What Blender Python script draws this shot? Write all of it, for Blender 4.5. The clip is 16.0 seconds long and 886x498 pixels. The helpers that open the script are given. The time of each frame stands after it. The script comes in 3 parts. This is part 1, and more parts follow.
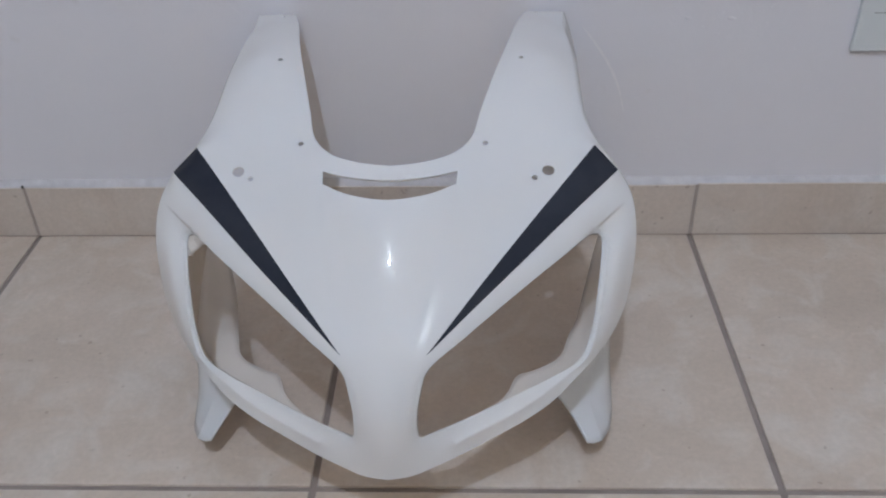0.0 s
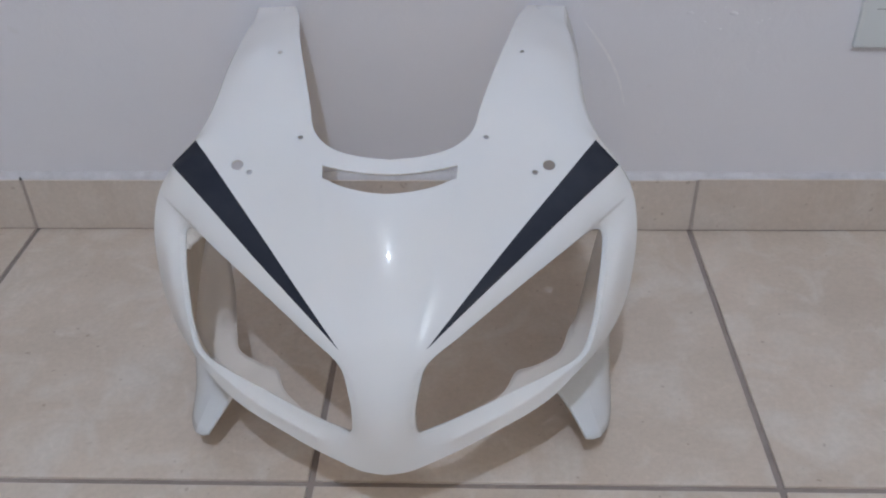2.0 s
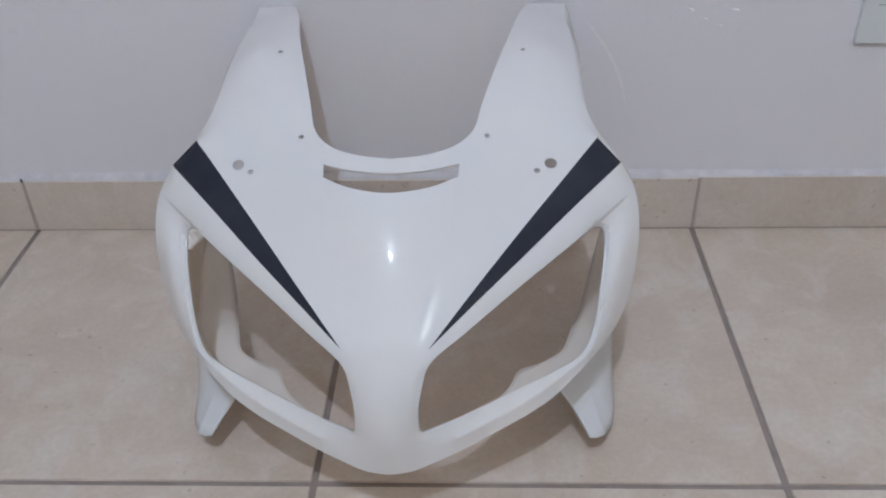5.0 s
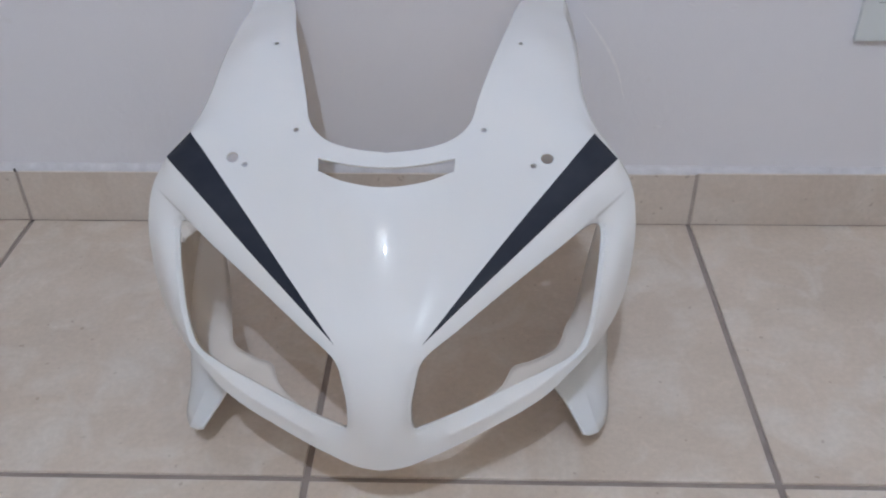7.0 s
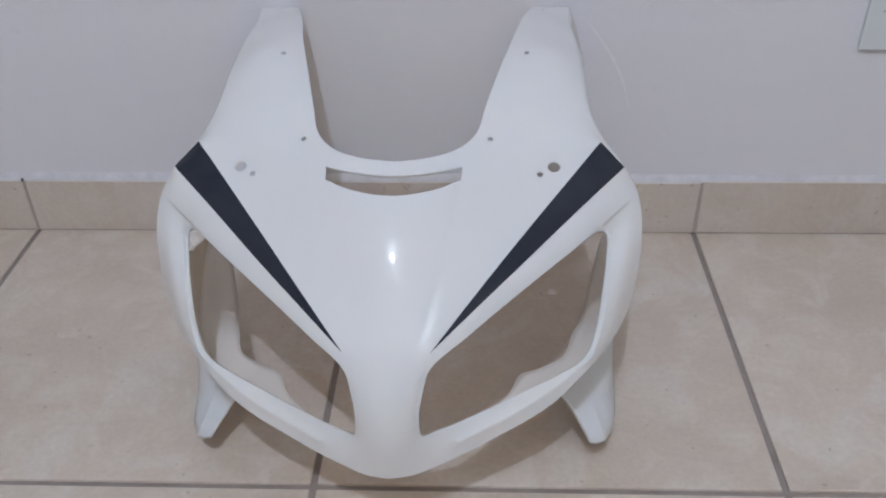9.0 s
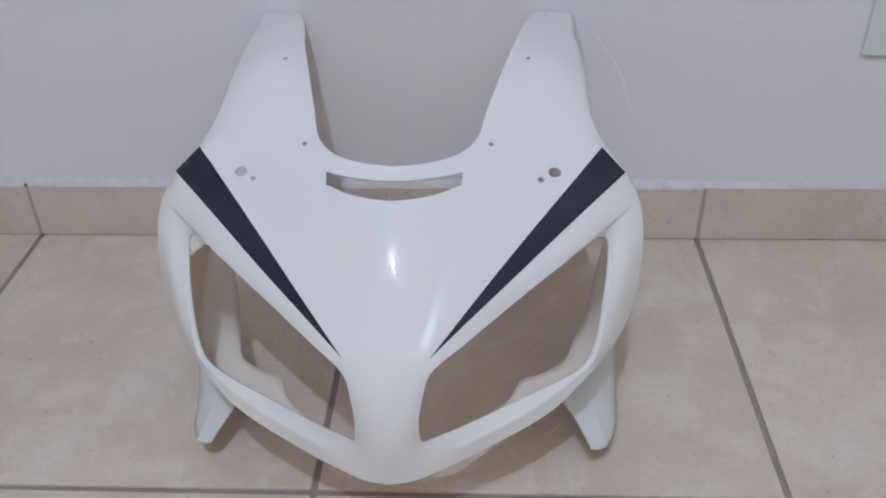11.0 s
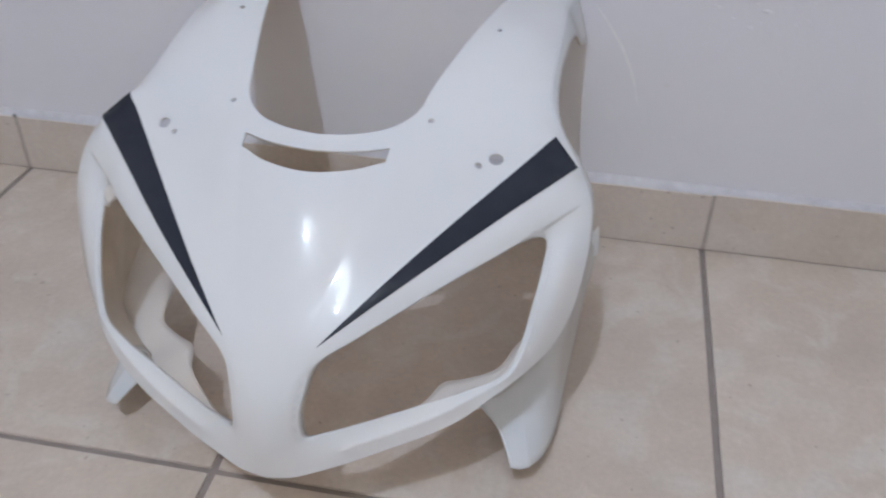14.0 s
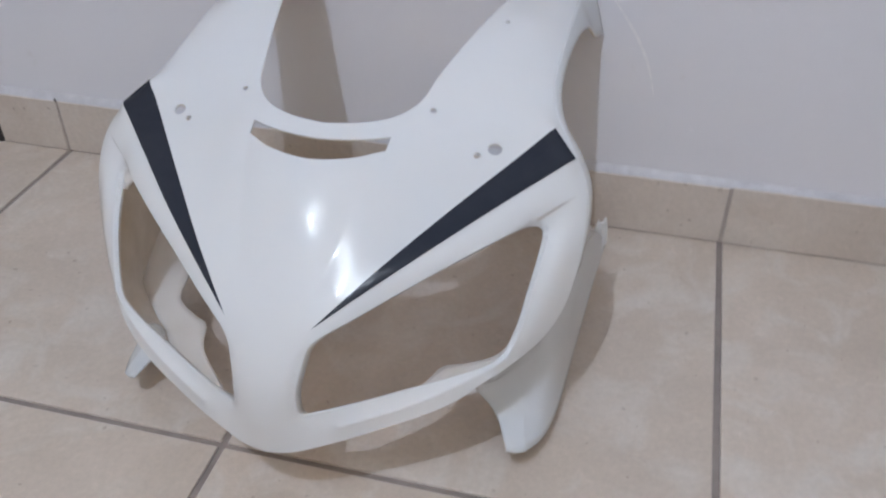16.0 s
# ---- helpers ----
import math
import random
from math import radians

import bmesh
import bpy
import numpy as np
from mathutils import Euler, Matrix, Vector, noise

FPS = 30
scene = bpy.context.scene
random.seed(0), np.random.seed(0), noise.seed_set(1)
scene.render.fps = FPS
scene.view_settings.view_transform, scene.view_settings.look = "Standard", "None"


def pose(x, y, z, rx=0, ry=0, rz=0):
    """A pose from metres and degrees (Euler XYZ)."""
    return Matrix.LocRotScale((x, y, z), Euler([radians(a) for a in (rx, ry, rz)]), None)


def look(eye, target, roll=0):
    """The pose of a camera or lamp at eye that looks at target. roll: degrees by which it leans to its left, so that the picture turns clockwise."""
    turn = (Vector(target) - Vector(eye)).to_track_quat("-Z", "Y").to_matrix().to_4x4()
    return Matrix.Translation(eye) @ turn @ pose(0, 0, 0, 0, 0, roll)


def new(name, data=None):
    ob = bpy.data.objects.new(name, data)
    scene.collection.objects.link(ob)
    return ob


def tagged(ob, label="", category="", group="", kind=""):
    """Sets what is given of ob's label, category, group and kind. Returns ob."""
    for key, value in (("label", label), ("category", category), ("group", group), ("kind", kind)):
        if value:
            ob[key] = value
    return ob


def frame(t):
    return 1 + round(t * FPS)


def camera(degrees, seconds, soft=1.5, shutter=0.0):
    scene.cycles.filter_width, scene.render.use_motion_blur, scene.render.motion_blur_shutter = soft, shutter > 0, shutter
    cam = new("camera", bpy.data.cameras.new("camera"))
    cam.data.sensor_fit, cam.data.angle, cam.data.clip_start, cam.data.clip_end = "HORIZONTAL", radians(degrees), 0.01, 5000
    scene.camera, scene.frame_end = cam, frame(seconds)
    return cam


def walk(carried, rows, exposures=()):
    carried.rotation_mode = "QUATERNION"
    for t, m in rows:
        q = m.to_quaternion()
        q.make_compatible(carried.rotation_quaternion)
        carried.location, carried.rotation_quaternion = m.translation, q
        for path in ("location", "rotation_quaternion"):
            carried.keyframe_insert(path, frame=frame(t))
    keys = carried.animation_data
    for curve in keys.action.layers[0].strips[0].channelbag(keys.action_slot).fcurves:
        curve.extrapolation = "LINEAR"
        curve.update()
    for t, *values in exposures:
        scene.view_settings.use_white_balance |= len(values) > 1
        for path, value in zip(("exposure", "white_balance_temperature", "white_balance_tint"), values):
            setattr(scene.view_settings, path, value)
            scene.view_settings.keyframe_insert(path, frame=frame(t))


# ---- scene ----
cam = camera(53.2, 16.0, soft=2.0, shutter=0.5)
EXPOSURES = [(0, 0.0), (4, 0.08), (7, 0.14), (9, 0.15), (12, 0.18), (13, 0.22), (16, 0.24)]
PATH = [
    (0, (0.156, -1.022, 0.674), (0.087, 0.625, -0.459), -1.5),
    (0.5, (0.156, -1.021, 0.675), (0.079, 0.621, -0.465), -1.7),
    (1, (0.157, -1.02, 0.673), (0.093, 0.619, -0.471), -1.6),
    (1.5, (0.156, -1.018, 0.673), (0.085, 0.621, -0.471), -1.6),
    (2, (0.155, -1.019, 0.672), (0.089, 0.621, -0.471), -1.1),
    (2.5, (0.154, -1.018, 0.673), (0.086, 0.622, -0.47), -1.2),
    (3, (0.155, -1.017, 0.673), (0.078, 0.621, -0.472), -1.1),
    (3.5, (0.154, -1.017, 0.674), (0.084, 0.621, -0.472), -1.4),
    (4, (0.155, -1.018, 0.673), (0.079, 0.622, -0.47), -1.8),
    (6.5, (0.153, -1.016, 0.668), (0.094, 0.622, -0.479), -0.9),
    (7, (0.156, -1.012, 0.669), (0.094, 0.618, -0.488), -0.8),
    (7.5, (0.159, -1.014, 0.67), (0.09, 0.621, -0.48), -1.1),
    (8, (0.153, -1.013, 0.668), (0.085, 0.626, -0.476), -0.6),
    (8.5, (0.154, -1.014, 0.673), (0.092, 0.619, -0.48), -0.5),
    (9, (0.152, -1.015, 0.67), (0.084, 0.627, -0.47), -1.0),
    (11.5, (0.157, -1.014, 0.668), (0.071, 0.635, -0.459), -1.3),
    (12, (0.159, -1.014, 0.667), (0.066, 0.633, -0.464), -1.5),
    (12.5, (0.168, -1.006, 0.654), (0.087, 0.648, -0.468), 0.8),
    (12.8, (0.177, -0.986, 0.65), (0.111, 0.659, -0.486), 0.9),
    (13, (0.197, -0.969, 0.643), (0.113, 0.653, -0.524), 1.6),
    (13.3, (0.224, -0.955, 0.636), (0.04, 0.645, -0.55), 0.8),
    (13.5, (0.246, -0.947, 0.634), (0.009, 0.64, -0.559), 1.4),
    (13.8, (0.275, -0.933, 0.633), (0.058, 0.665, -0.551), 1.5),
    (14, (0.293, -0.931, 0.636), (0.007, 0.658, -0.544), 1.2),
    (14.3, (0.314, -0.94, 0.642), (-0.059, 0.649, -0.512), 1.5),
    (14.5, (0.329, -0.943, 0.646), (-0.066, 0.652, -0.494), 1.7),
    (14.8, (0.347, -0.946, 0.655), (-0.112, 0.648, -0.463), 0.7),
    (15, (0.361, -0.947, 0.654), (-0.134, 0.632, -0.47), 1.1),
    (15.2, (0.361, -0.945, 0.651), (-0.123, 0.641, -0.468), 1.3),
    (15.5, (0.37, -0.939, 0.651), (-0.083, 0.645, -0.483), 1.1),
    (15.8, (0.361, -0.938, 0.649), (-0.083, 0.627, -0.514), 0.4),
    (16, (0.341, -0.936, 0.647), (-0.061, 0.61, -0.556), -0.2),
]
walk(cam, [(t, look(eye, target, roll)) for t, eye, target, roll in PATH], EXPOSURES)

# ---- light ----
world = bpy.data.worlds.new("world")
scene.world = world
world.use_nodes = True
world.node_tree.nodes["Background"].inputs[0].default_value = (0.8, 0.85, 1.0, 1)
world.node_tree.nodes["Background"].inputs[1].default_value = 0.02
LAMP = (0.03, -1.63, 2.47)
lamp_data = bpy.data.lights.new("ceiling_bulb", "POINT")
lamp_data.energy, lamp_data.shadow_soft_size = 77.5, 0.015
lamp_data.color = (0.590, 0.715, 0.914)
lamp_ob = new("ceiling_bulb", lamp_data)
lamp_ob.matrix_world = pose(LAMP[0], LAMP[1], LAMP[2] - 0.12)


# ---- materials ----
def node_mat(name):
    m = bpy.data.materials.new(name)
    m.use_nodes = True
    nt = m.node_tree
    return m, nt, nt.nodes["Principled BSDF"]


def noise_tex(nt, scale, detail=4.0, rough=0.55, coord="Object"):
    tc = nt.nodes.new("ShaderNodeTexCoord")
    n = nt.nodes.new("ShaderNodeTexNoise")
    n.inputs["Scale"].default_value, n.inputs["Detail"].default_value, n.inputs["Roughness"].default_value = scale, detail, rough
    nt.links.new(tc.outputs[coord], n.inputs["Vector"])
    return n


def ramp(nt, fac, stops):
    r = nt.nodes.new("ShaderNodeValToRGB")
    els = r.color_ramp.elements
    while len(els) < len(stops):
        els.new(0.5)
    for e, (p, c) in zip(els, stops):
        e.position, e.color = p, (*c, 1)
    nt.links.new(fac, r.inputs["Fac"])
    return r


def bump(nt, bsdf, height, strength, distance):
    b = nt.nodes.new("ShaderNodeBump")
    b.inputs["Strength"].default_value, b.inputs["Distance"].default_value = strength, distance
    nt.links.new(height, b.inputs["Height"])
    nt.links.new(b.outputs["Normal"], bsdf.inputs["Normal"])


def painted(name, light, dark, roughness, scale, bump_scale, bump_strength):
    m, nt, b = node_mat(name)
    r = ramp(nt, noise_tex(nt, scale).outputs["Fac"], [(0.3, dark), (0.7, light)])
    nt.links.new(r.outputs["Color"], b.inputs["Base Color"])
    b.inputs["Roughness"].default_value = roughness
    bump(nt, b, noise_tex(nt, bump_scale, 5).outputs["Fac"], bump_strength, 0.002)
    return m


def shifted(nt, spread):
    """World place, moved by a random amount for each object, so that no two pieces look alike."""
    geo, info = nt.nodes.new("ShaderNodeNewGeometry"), nt.nodes.new("ShaderNodeObjectInfo")
    m, add = nt.nodes.new("ShaderNodeMath"), nt.nodes.new("ShaderNodeVectorMath")
    m.operation, m.inputs[1].default_value = "MULTIPLY", spread
    nt.links.new(info.outputs["Random"], m.inputs[0])
    nt.links.new(geo.outputs["Position"], add.inputs[0])
    nt.links.new(m.outputs[0], add.inputs[1])
    return add.outputs["Vector"]


def noise_at(nt, vector, scale, detail=4.0, rough=0.55, distortion=0.0):
    n = nt.nodes.new("ShaderNodeTexNoise")
    n.inputs["Scale"].default_value, n.inputs["Detail"].default_value = scale, detail
    n.inputs["Roughness"].default_value, n.inputs["Distortion"].default_value = rough, distortion
    nt.links.new(vector, n.inputs["Vector"])
    return n.outputs["Fac"]


def mixed(nt, fac, a, b, mode="MIX"):
    m = nt.nodes.new("ShaderNodeMix")
    m.data_type, m.blend_type = "RGBA", mode
    for socket, value in ((m.inputs["Factor"], fac), (m.inputs["A"], a), (m.inputs["B"], b)):
        if isinstance(value, (int, float)):
            socket.default_value = value
        elif isinstance(value, tuple):
            socket.default_value = (*value, 1)
        else:
            nt.links.new(value, socket)
    return m.outputs["Result"]


def tile_material(name, light, dark, cool):
    """Glazed ceramic: soft clouds in two tones, cooler patches, a few dark pits."""
    m, nt, b = node_mat(name)
    at = shifted(nt, 37.0)
    clouds = ramp(nt, noise_at(nt, at, 7.0, 5, 0.6, 0.6), [(0.32, dark), (0.68, light)]).outputs["Color"]
    patches = ramp(nt, noise_at(nt, at, 15.0, 4, 0.55, 0.9), [(0.47, (0, 0, 0)), (0.72, (0.75, 0.75, 0.75))]).outputs["Color"]
    c = mixed(nt, patches, clouds, cool)
    grain = ramp(nt, noise_at(nt, at, 160.0, 3, 0.7), [(0.3, (0.93, 0.93, 0.93)), (0.7, (1.04, 1.04, 1.04))]).outputs["Color"]
    c = mixed(nt, 1.0, c, grain, "MULTIPLY")
    pits = ramp(nt, noise_at(nt, at, 95.0, 1, 0.4), [(0.735, (1, 1, 1)), (0.785, (0.78, 0.75, 0.73))]).outputs["Color"]
    c = mixed(nt, 1.0, c, pits, "MULTIPLY")
    flecks = ramp(nt, noise_at(nt, at, 48.0, 3, 0.6, 1.5), [(0.60, (1, 1, 1)), (0.78, (1.10, 1.10, 1.11))]).outputs["Color"]
    c = mixed(nt, 1.0, c, flecks, "MULTIPLY")
    nt.links.new(c, b.inputs["Base Color"])
    r = ramp(nt, noise_at(nt, at, 22.0, 4), [(0.3, (0.30, 0.30, 0.30)), (0.7, (0.46, 0.46, 0.46))])
    nt.links.new(r.outputs["Color"], b.inputs["Roughness"])
    bump(nt, b, noise_at(nt, at, 60.0, 5, 0.65, 0.6), 0.28, 0.0018)
    return m


def wall_material():
    """Roller-painted plaster with faint trowel waves and a few small scuffs."""
    m, nt, b = node_mat("wall_paint")
    tc = nt.nodes.new("ShaderNodeTexCoord").outputs["Object"]
    c = ramp(nt, noise_at(nt, tc, 2.2, 4, 0.5), [(0.3, (0.66, 0.66, 0.715)), (0.7, (0.70, 0.685, 0.73))]).outputs["Color"]
    stains = ramp(nt, noise_at(nt, tc, 26.0, 2, 0.5), [(0.70, (1, 1, 1)), (0.80, (0.93, 0.92, 0.90))]).outputs["Color"]
    c = mixed(nt, 1.0, c, stains, "MULTIPLY")
    nt.links.new(c, b.inputs["Base Color"])
    b.inputs["Roughness"].default_value = 0.55
    fine, waves = noise_at(nt, tc, 220.0, 3), noise_at(nt, tc, 34.0, 3, 0.5, 0.8)
    h = nt.nodes.new("ShaderNodeMath")
    h.operation, h.inputs[1].default_value = "MULTIPLY_ADD", 0.18
    nt.links.new(fine, h.inputs[0])
    nt.links.new(waves, h.inputs[2])
    bump(nt, b, h.outputs[0], 0.26, 0.003)
    return m


WALL = wall_material()
# ceiling and cream walls are out of view, toned for warm bounced fill
CEILING = painted("ceiling_paint", (0.54, 0.495, 0.435), (0.51, 0.465, 0.405), 0.8, 2.0, 40.0, 0.1)
BOUNCE = painted("cream_bounce_paint", (0.63, 0.55, 0.45), (0.60, 0.52, 0.42), 0.7, 3.0, 60.0, 0.1)
GLOSS = painted("white_gloss_plastic", (0.790, 0.826, 0.872), (0.765, 0.808, 0.865), 0.36, 8.0, 240.0, 0.022)
gloss_coat = GLOSS.node_tree.nodes["Principled BSDF"].inputs
gloss_coat["Coat Weight"].default_value, gloss_coat["Coat Roughness"].default_value = 0.80, 0.036
gloss_coat["Specular IOR Level"].default_value = 0.05
STRIPE = painted("black_vinyl", (0.030, 0.034, 0.047), (0.023, 0.026, 0.038), 0.45, 30.0, 400.0, 0.01)
vinyl_coat = STRIPE.node_tree.nodes["Principled BSDF"].inputs
vinyl_coat["Specular IOR Level"].default_value = 0.02
vinyl_coat["Coat Weight"].default_value, vinyl_coat["Coat Roughness"].default_value = 0.45, 0.06
RAW = painted("raw_plastic", (0.64, 0.575, 0.50), (0.54, 0.475, 0.40), 0.6, 34.0, 200.0, 0.06)
# unseen underside of the shell, made tan to bounce warm light into the shade
WARM_BACK = painted("warm_back_tint", (0.76, 0.575, 0.375), (0.70, 0.51, 0.32), 0.6, 10.0, 160.0, 0.08)


def translucent(m, share, colour):
    """Mixes in a translucent share, so that thin plastic lets warm light through."""
    nt = m.node_tree
    out, bsdf = nt.nodes["Material Output"], nt.nodes["Principled BSDF"]
    glow, mix = nt.nodes.new("ShaderNodeBsdfTranslucent"), nt.nodes.new("ShaderNodeMixShader")
    glow.inputs["Color"].default_value, mix.inputs["Fac"].default_value = (*colour, 1), share
    nt.links.new(bsdf.outputs["BSDF"], mix.inputs[1])
    nt.links.new(glow.outputs["BSDF"], mix.inputs[2])
    nt.links.new(mix.outputs["Shader"], out.inputs["Surface"])


translucent(GLOSS, 0.22, (0.99, 0.78, 0.50))
# the underside passes nearly all light, to lift and warm the shade below
translucent(WARM_BACK, 0.92, (0.98, 0.80, 0.56))
PALE = painted("pale_plastic", (0.70, 0.665, 0.635), (0.65, 0.61, 0.575), 0.5, 12.0, 200.0, 0.05)
TILE = tile_material("beige_tile", (0.59, 0.50, 0.43), (0.505, 0.425, 0.36), (0.63, 0.58, 0.535))
SKIRTING = tile_material("beige_skirting_tile", (0.575, 0.503, 0.450), (0.52, 0.445, 0.39), (0.60, 0.545, 0.50))
GROUT = painted("grey_grout", (0.31, 0.26, 0.24), (0.23, 0.19, 0.175), 0.9, 30.0, 200.0, 0.4)
JOINT = painted("baseboard_grout", (0.42, 0.36, 0.33), (0.33, 0.28, 0.255), 0.9, 40.0, 200.0, 0.4)
CAULK = painted("white_caulk", (0.60, 0.59, 0.625), (0.48, 0.47, 0.50), 0.6, 55.0, 120.0, 0.3)
SMEAR = painted("smeared_paint", (0.36, 0.36, 0.39), (0.10, 0.095, 0.10), 0.7, 90.0, 150.0, 0.2)
# pale tone that stands for light thrown onto the wall
CAUSTIC = painted("caustic_tint", (0.79, 0.78, 0.81), (0.69, 0.68, 0.72), 0.6, 140.0, 120.0, 0.2)
WOOD = painted("dark_wood", (0.046, 0.034, 0.031), (0.022, 0.017, 0.017), 0.5, 14.0, 80.0, 0.3)
PLASTIC = painted("switch_plastic", (0.62, 0.655, 0.68), (0.60, 0.635, 0.66), 0.4, 5.0, 300.0, 0.02)
SLOT_DARK = painted("socket_slit", (0.36, 0.38, 0.40), (0.30, 0.32, 0.34), 0.6, 20.0, 100.0, 0.02)
# dark tone painted in place of the shade inside a small hole
HOLE_SHADE = painted("hole_shade", (0.10, 0.085, 0.08), (0.04, 0.035, 0.035), 0.9, 90.0, 300.0, 0.3)
GRANITE = painted("dark_granite", (0.22, 0.20, 0.19), (0.08, 0.07, 0.07), 0.4, 60.0, 200.0, 0.05)


# ---- mesh helpers ----
def mesh_of(name, verts, faces, smooth=False):
    me = bpy.data.meshes.new(name)
    me.from_pydata([tuple(v) for v in verts], [], [tuple(f) for f in faces])
    me.polygons.foreach_set("use_smooth", [smooth] * len(me.polygons))
    me.update()
    return me


def part(name, me, material, parent=None, label=""):
    ob = new(name, me)
    if not me.materials:
        me.materials.append(material)
    if parent:
        ob.parent = parent
    return tagged(ob, label)


def box(name, x0, x1, y0, y1, z0, z1, bevel=0.0, segments=2):
    bm = bmesh.new()
    bmesh.ops.create_cube(bm, size=1)
    bmesh.ops.transform(bm, matrix=Matrix.Translation(((x0 + x1) / 2, (y0 + y1) / 2, (z0 + z1) / 2)) @ Matrix.Diagonal((x1 - x0, y1 - y0, z1 - z0, 1)), verts=bm.verts)
    if bevel:
        bmesh.ops.bevel(bm, geom=bm.edges[:], offset=bevel, segments=segments, affect="EDGES", profile=0.5)
    me = bpy.data.meshes.new(name)
    bm.to_mesh(me)
    bm.free()
    return me


# ---- room ----
X0, X1, Y0, H = -1.7, 1.2, -2.25, 2.5
DOOR = -0.557
wall_north = part("wall_north", box("wall_north", DOOR, X1, 0, 0.12, 0, H), WALL)
# unseen walls, added at distances and in a cream that bounce warm fill
part("unseen_wall_south", box("unseen_wall_south", X0, X1, Y0 - 0.12, Y0, 0, H), BOUNCE)
part("unseen_wall_east", box("unseen_wall_east", X1, X1 + 0.12, Y0 - 0.12, 0.12, 0, H), BOUNCE)
part("unseen_wall_west", box("unseen_wall_west", X0 - 0.12, X0, Y0 - 0.12, 1.2, 0, H), BOUNCE)
part("wall_north_west", box("wall_north_west", X0, -1.45, 0, 0.12, 0, H), BOUNCE)
part("wall_over_door", box("wall_over_door", -1.45, DOOR, 0, 0.12, 2.1, H), WALL)
part("wall_hall", box("wall_hall", X0, -0.28, 1.2, 1.32, 0, H), BOUNCE)
part("wall_hall_east", box("wall_hall_east", -0.4, -0.28, 0.12, 1.2, 0, H), BOUNCE)
# unseen ceiling, its tone chosen for how much fill it sends down
part("ceiling", box("ceiling", X0 - 0.12, X1 + 0.12, Y0 - 0.12, 1.32, H, H + 0.1), CEILING)
floor = part("floor", box("floor", X0 - 0.1, X1 + 0.1, Y0 - 0.1, 1.3, -0.1, -0.003), GROUT)
for o in scene.objects:
    if o.type == "MESH":
        tagged(o, kind="structure")
tagged(floor, "beige ceramic tile floor with dark grout lines")

# ---- the fairing ----
# Half curves in metres: distance from the middle plane, depth from the wall (minus is into the room), height.
AX = 0.082
CUT = [(0.137, -0.004, 0.313), (0.1235, -0.0568, 0.3195), (0.1105, -0.1291, 0.3240), (0.0957, -0.1966, 0.3195), (0.0813, -0.2600, 0.3085),
       (0.0735, -0.2930, 0.2985), (0.0560, -0.3160, 0.2935), (0.0300, -0.3290, 0.2915), (0.0, -0.3340, 0.2905)]
ARM = [(0.1800, -0.004, 0.312), (0.1755, -0.0500, 0.3135), (0.1755, -0.0863, 0.3155), (0.1762, -0.1278, 0.3137), (0.1758, -0.1816, 0.3100),
       (0.1760, -0.2335, 0.3008), (0.1850, -0.2650, 0.2860), (0.2055, -0.2945, 0.2680), (0.2200, -0.3165, 0.2475), (0.2240, -0.3379, 0.2207), (0.2215, -0.3543, 0.1892)]
CORNER = [(0.2151, -0.3693, 0.1626), (0.2036, -0.3872, 0.1454), (0.1882, -0.4062, 0.1357), (0.1740, -0.4234, 0.1315)]
BAR = [(0.1597, -0.4391, 0.1275), (0.1427, -0.4524, 0.1179), (0.1194, -0.4672, 0.1108), (0.0927, -0.4810, 0.1045), (0.0664, -0.4930, 0.0970),
       (0.0412, -0.5030, 0.0905), (0.0199, -0.5105, 0.0862), (0.0, -0.5130, 0.0845)]
# the lamp opening: nose corner, up the nose, along the brow, down the side, back along the lower bar
LIGHT = [(0.0284, -0.5010, 0.1225), (0.0262, -0.5010, 0.1420), (0.0285, -0.4946, 0.1601), (0.0365, -0.4830, 0.1835), (0.0638, -0.4615, 0.1966),
         (0.0922, -0.4373, 0.2079), (0.1205, -0.4140, 0.2192), (0.1500, -0.3880, 0.2285), (0.1770, -0.3620, 0.2345), (0.1910, -0.3508, 0.2268),
         (0.1905, -0.3660, 0.2080), (0.1865, -0.3860, 0.1855), (0.1815, -0.4040, 0.1605), (0.1710, -0.4200, 0.1410), (0.1435, -0.4386, 0.1350),
         (0.1109, -0.4568, 0.1302), (0.0779, -0.4746, 0.1252), (0.0400, -0.4944, 0.1206)]
RIDGE = [(0.0, -0.3952, 0.2714), (0.0, -0.4840, 0.1880), (0.0, -0.4978, 0.1671), (0.0, -0.5080, 0.1435), (0.0, -0.5130, 0.1160)]
TOP = [(0.144, -0.1710, 0.3265), (0.0850, -0.2978, 0.2945), (0.1420, -0.3168, 0.2758), (0.1290, -0.3260, 0.2745), (0.0605, -0.3375, 0.2880), (0.158, -0.06, 0.3180), (0.146, -0.22, 0.3120)]
BAND_IN = [(0.1865, -0.2863, 0.2848), (0.1575, -0.3240, 0.2690), (0.1176, -0.3777, 0.2491), (0.0744, -0.4339, 0.2240), (0.0354, -0.4786, 0.1946)]
BAND_OUT = [(0.2075, -0.3050, 0.2692), (0.1610, -0.3557, 0.2532), (0.1141, -0.4058, 0.2347), (0.0677, -0.4500, 0.2126), (0.0354, -0.4786, 0.1946)]


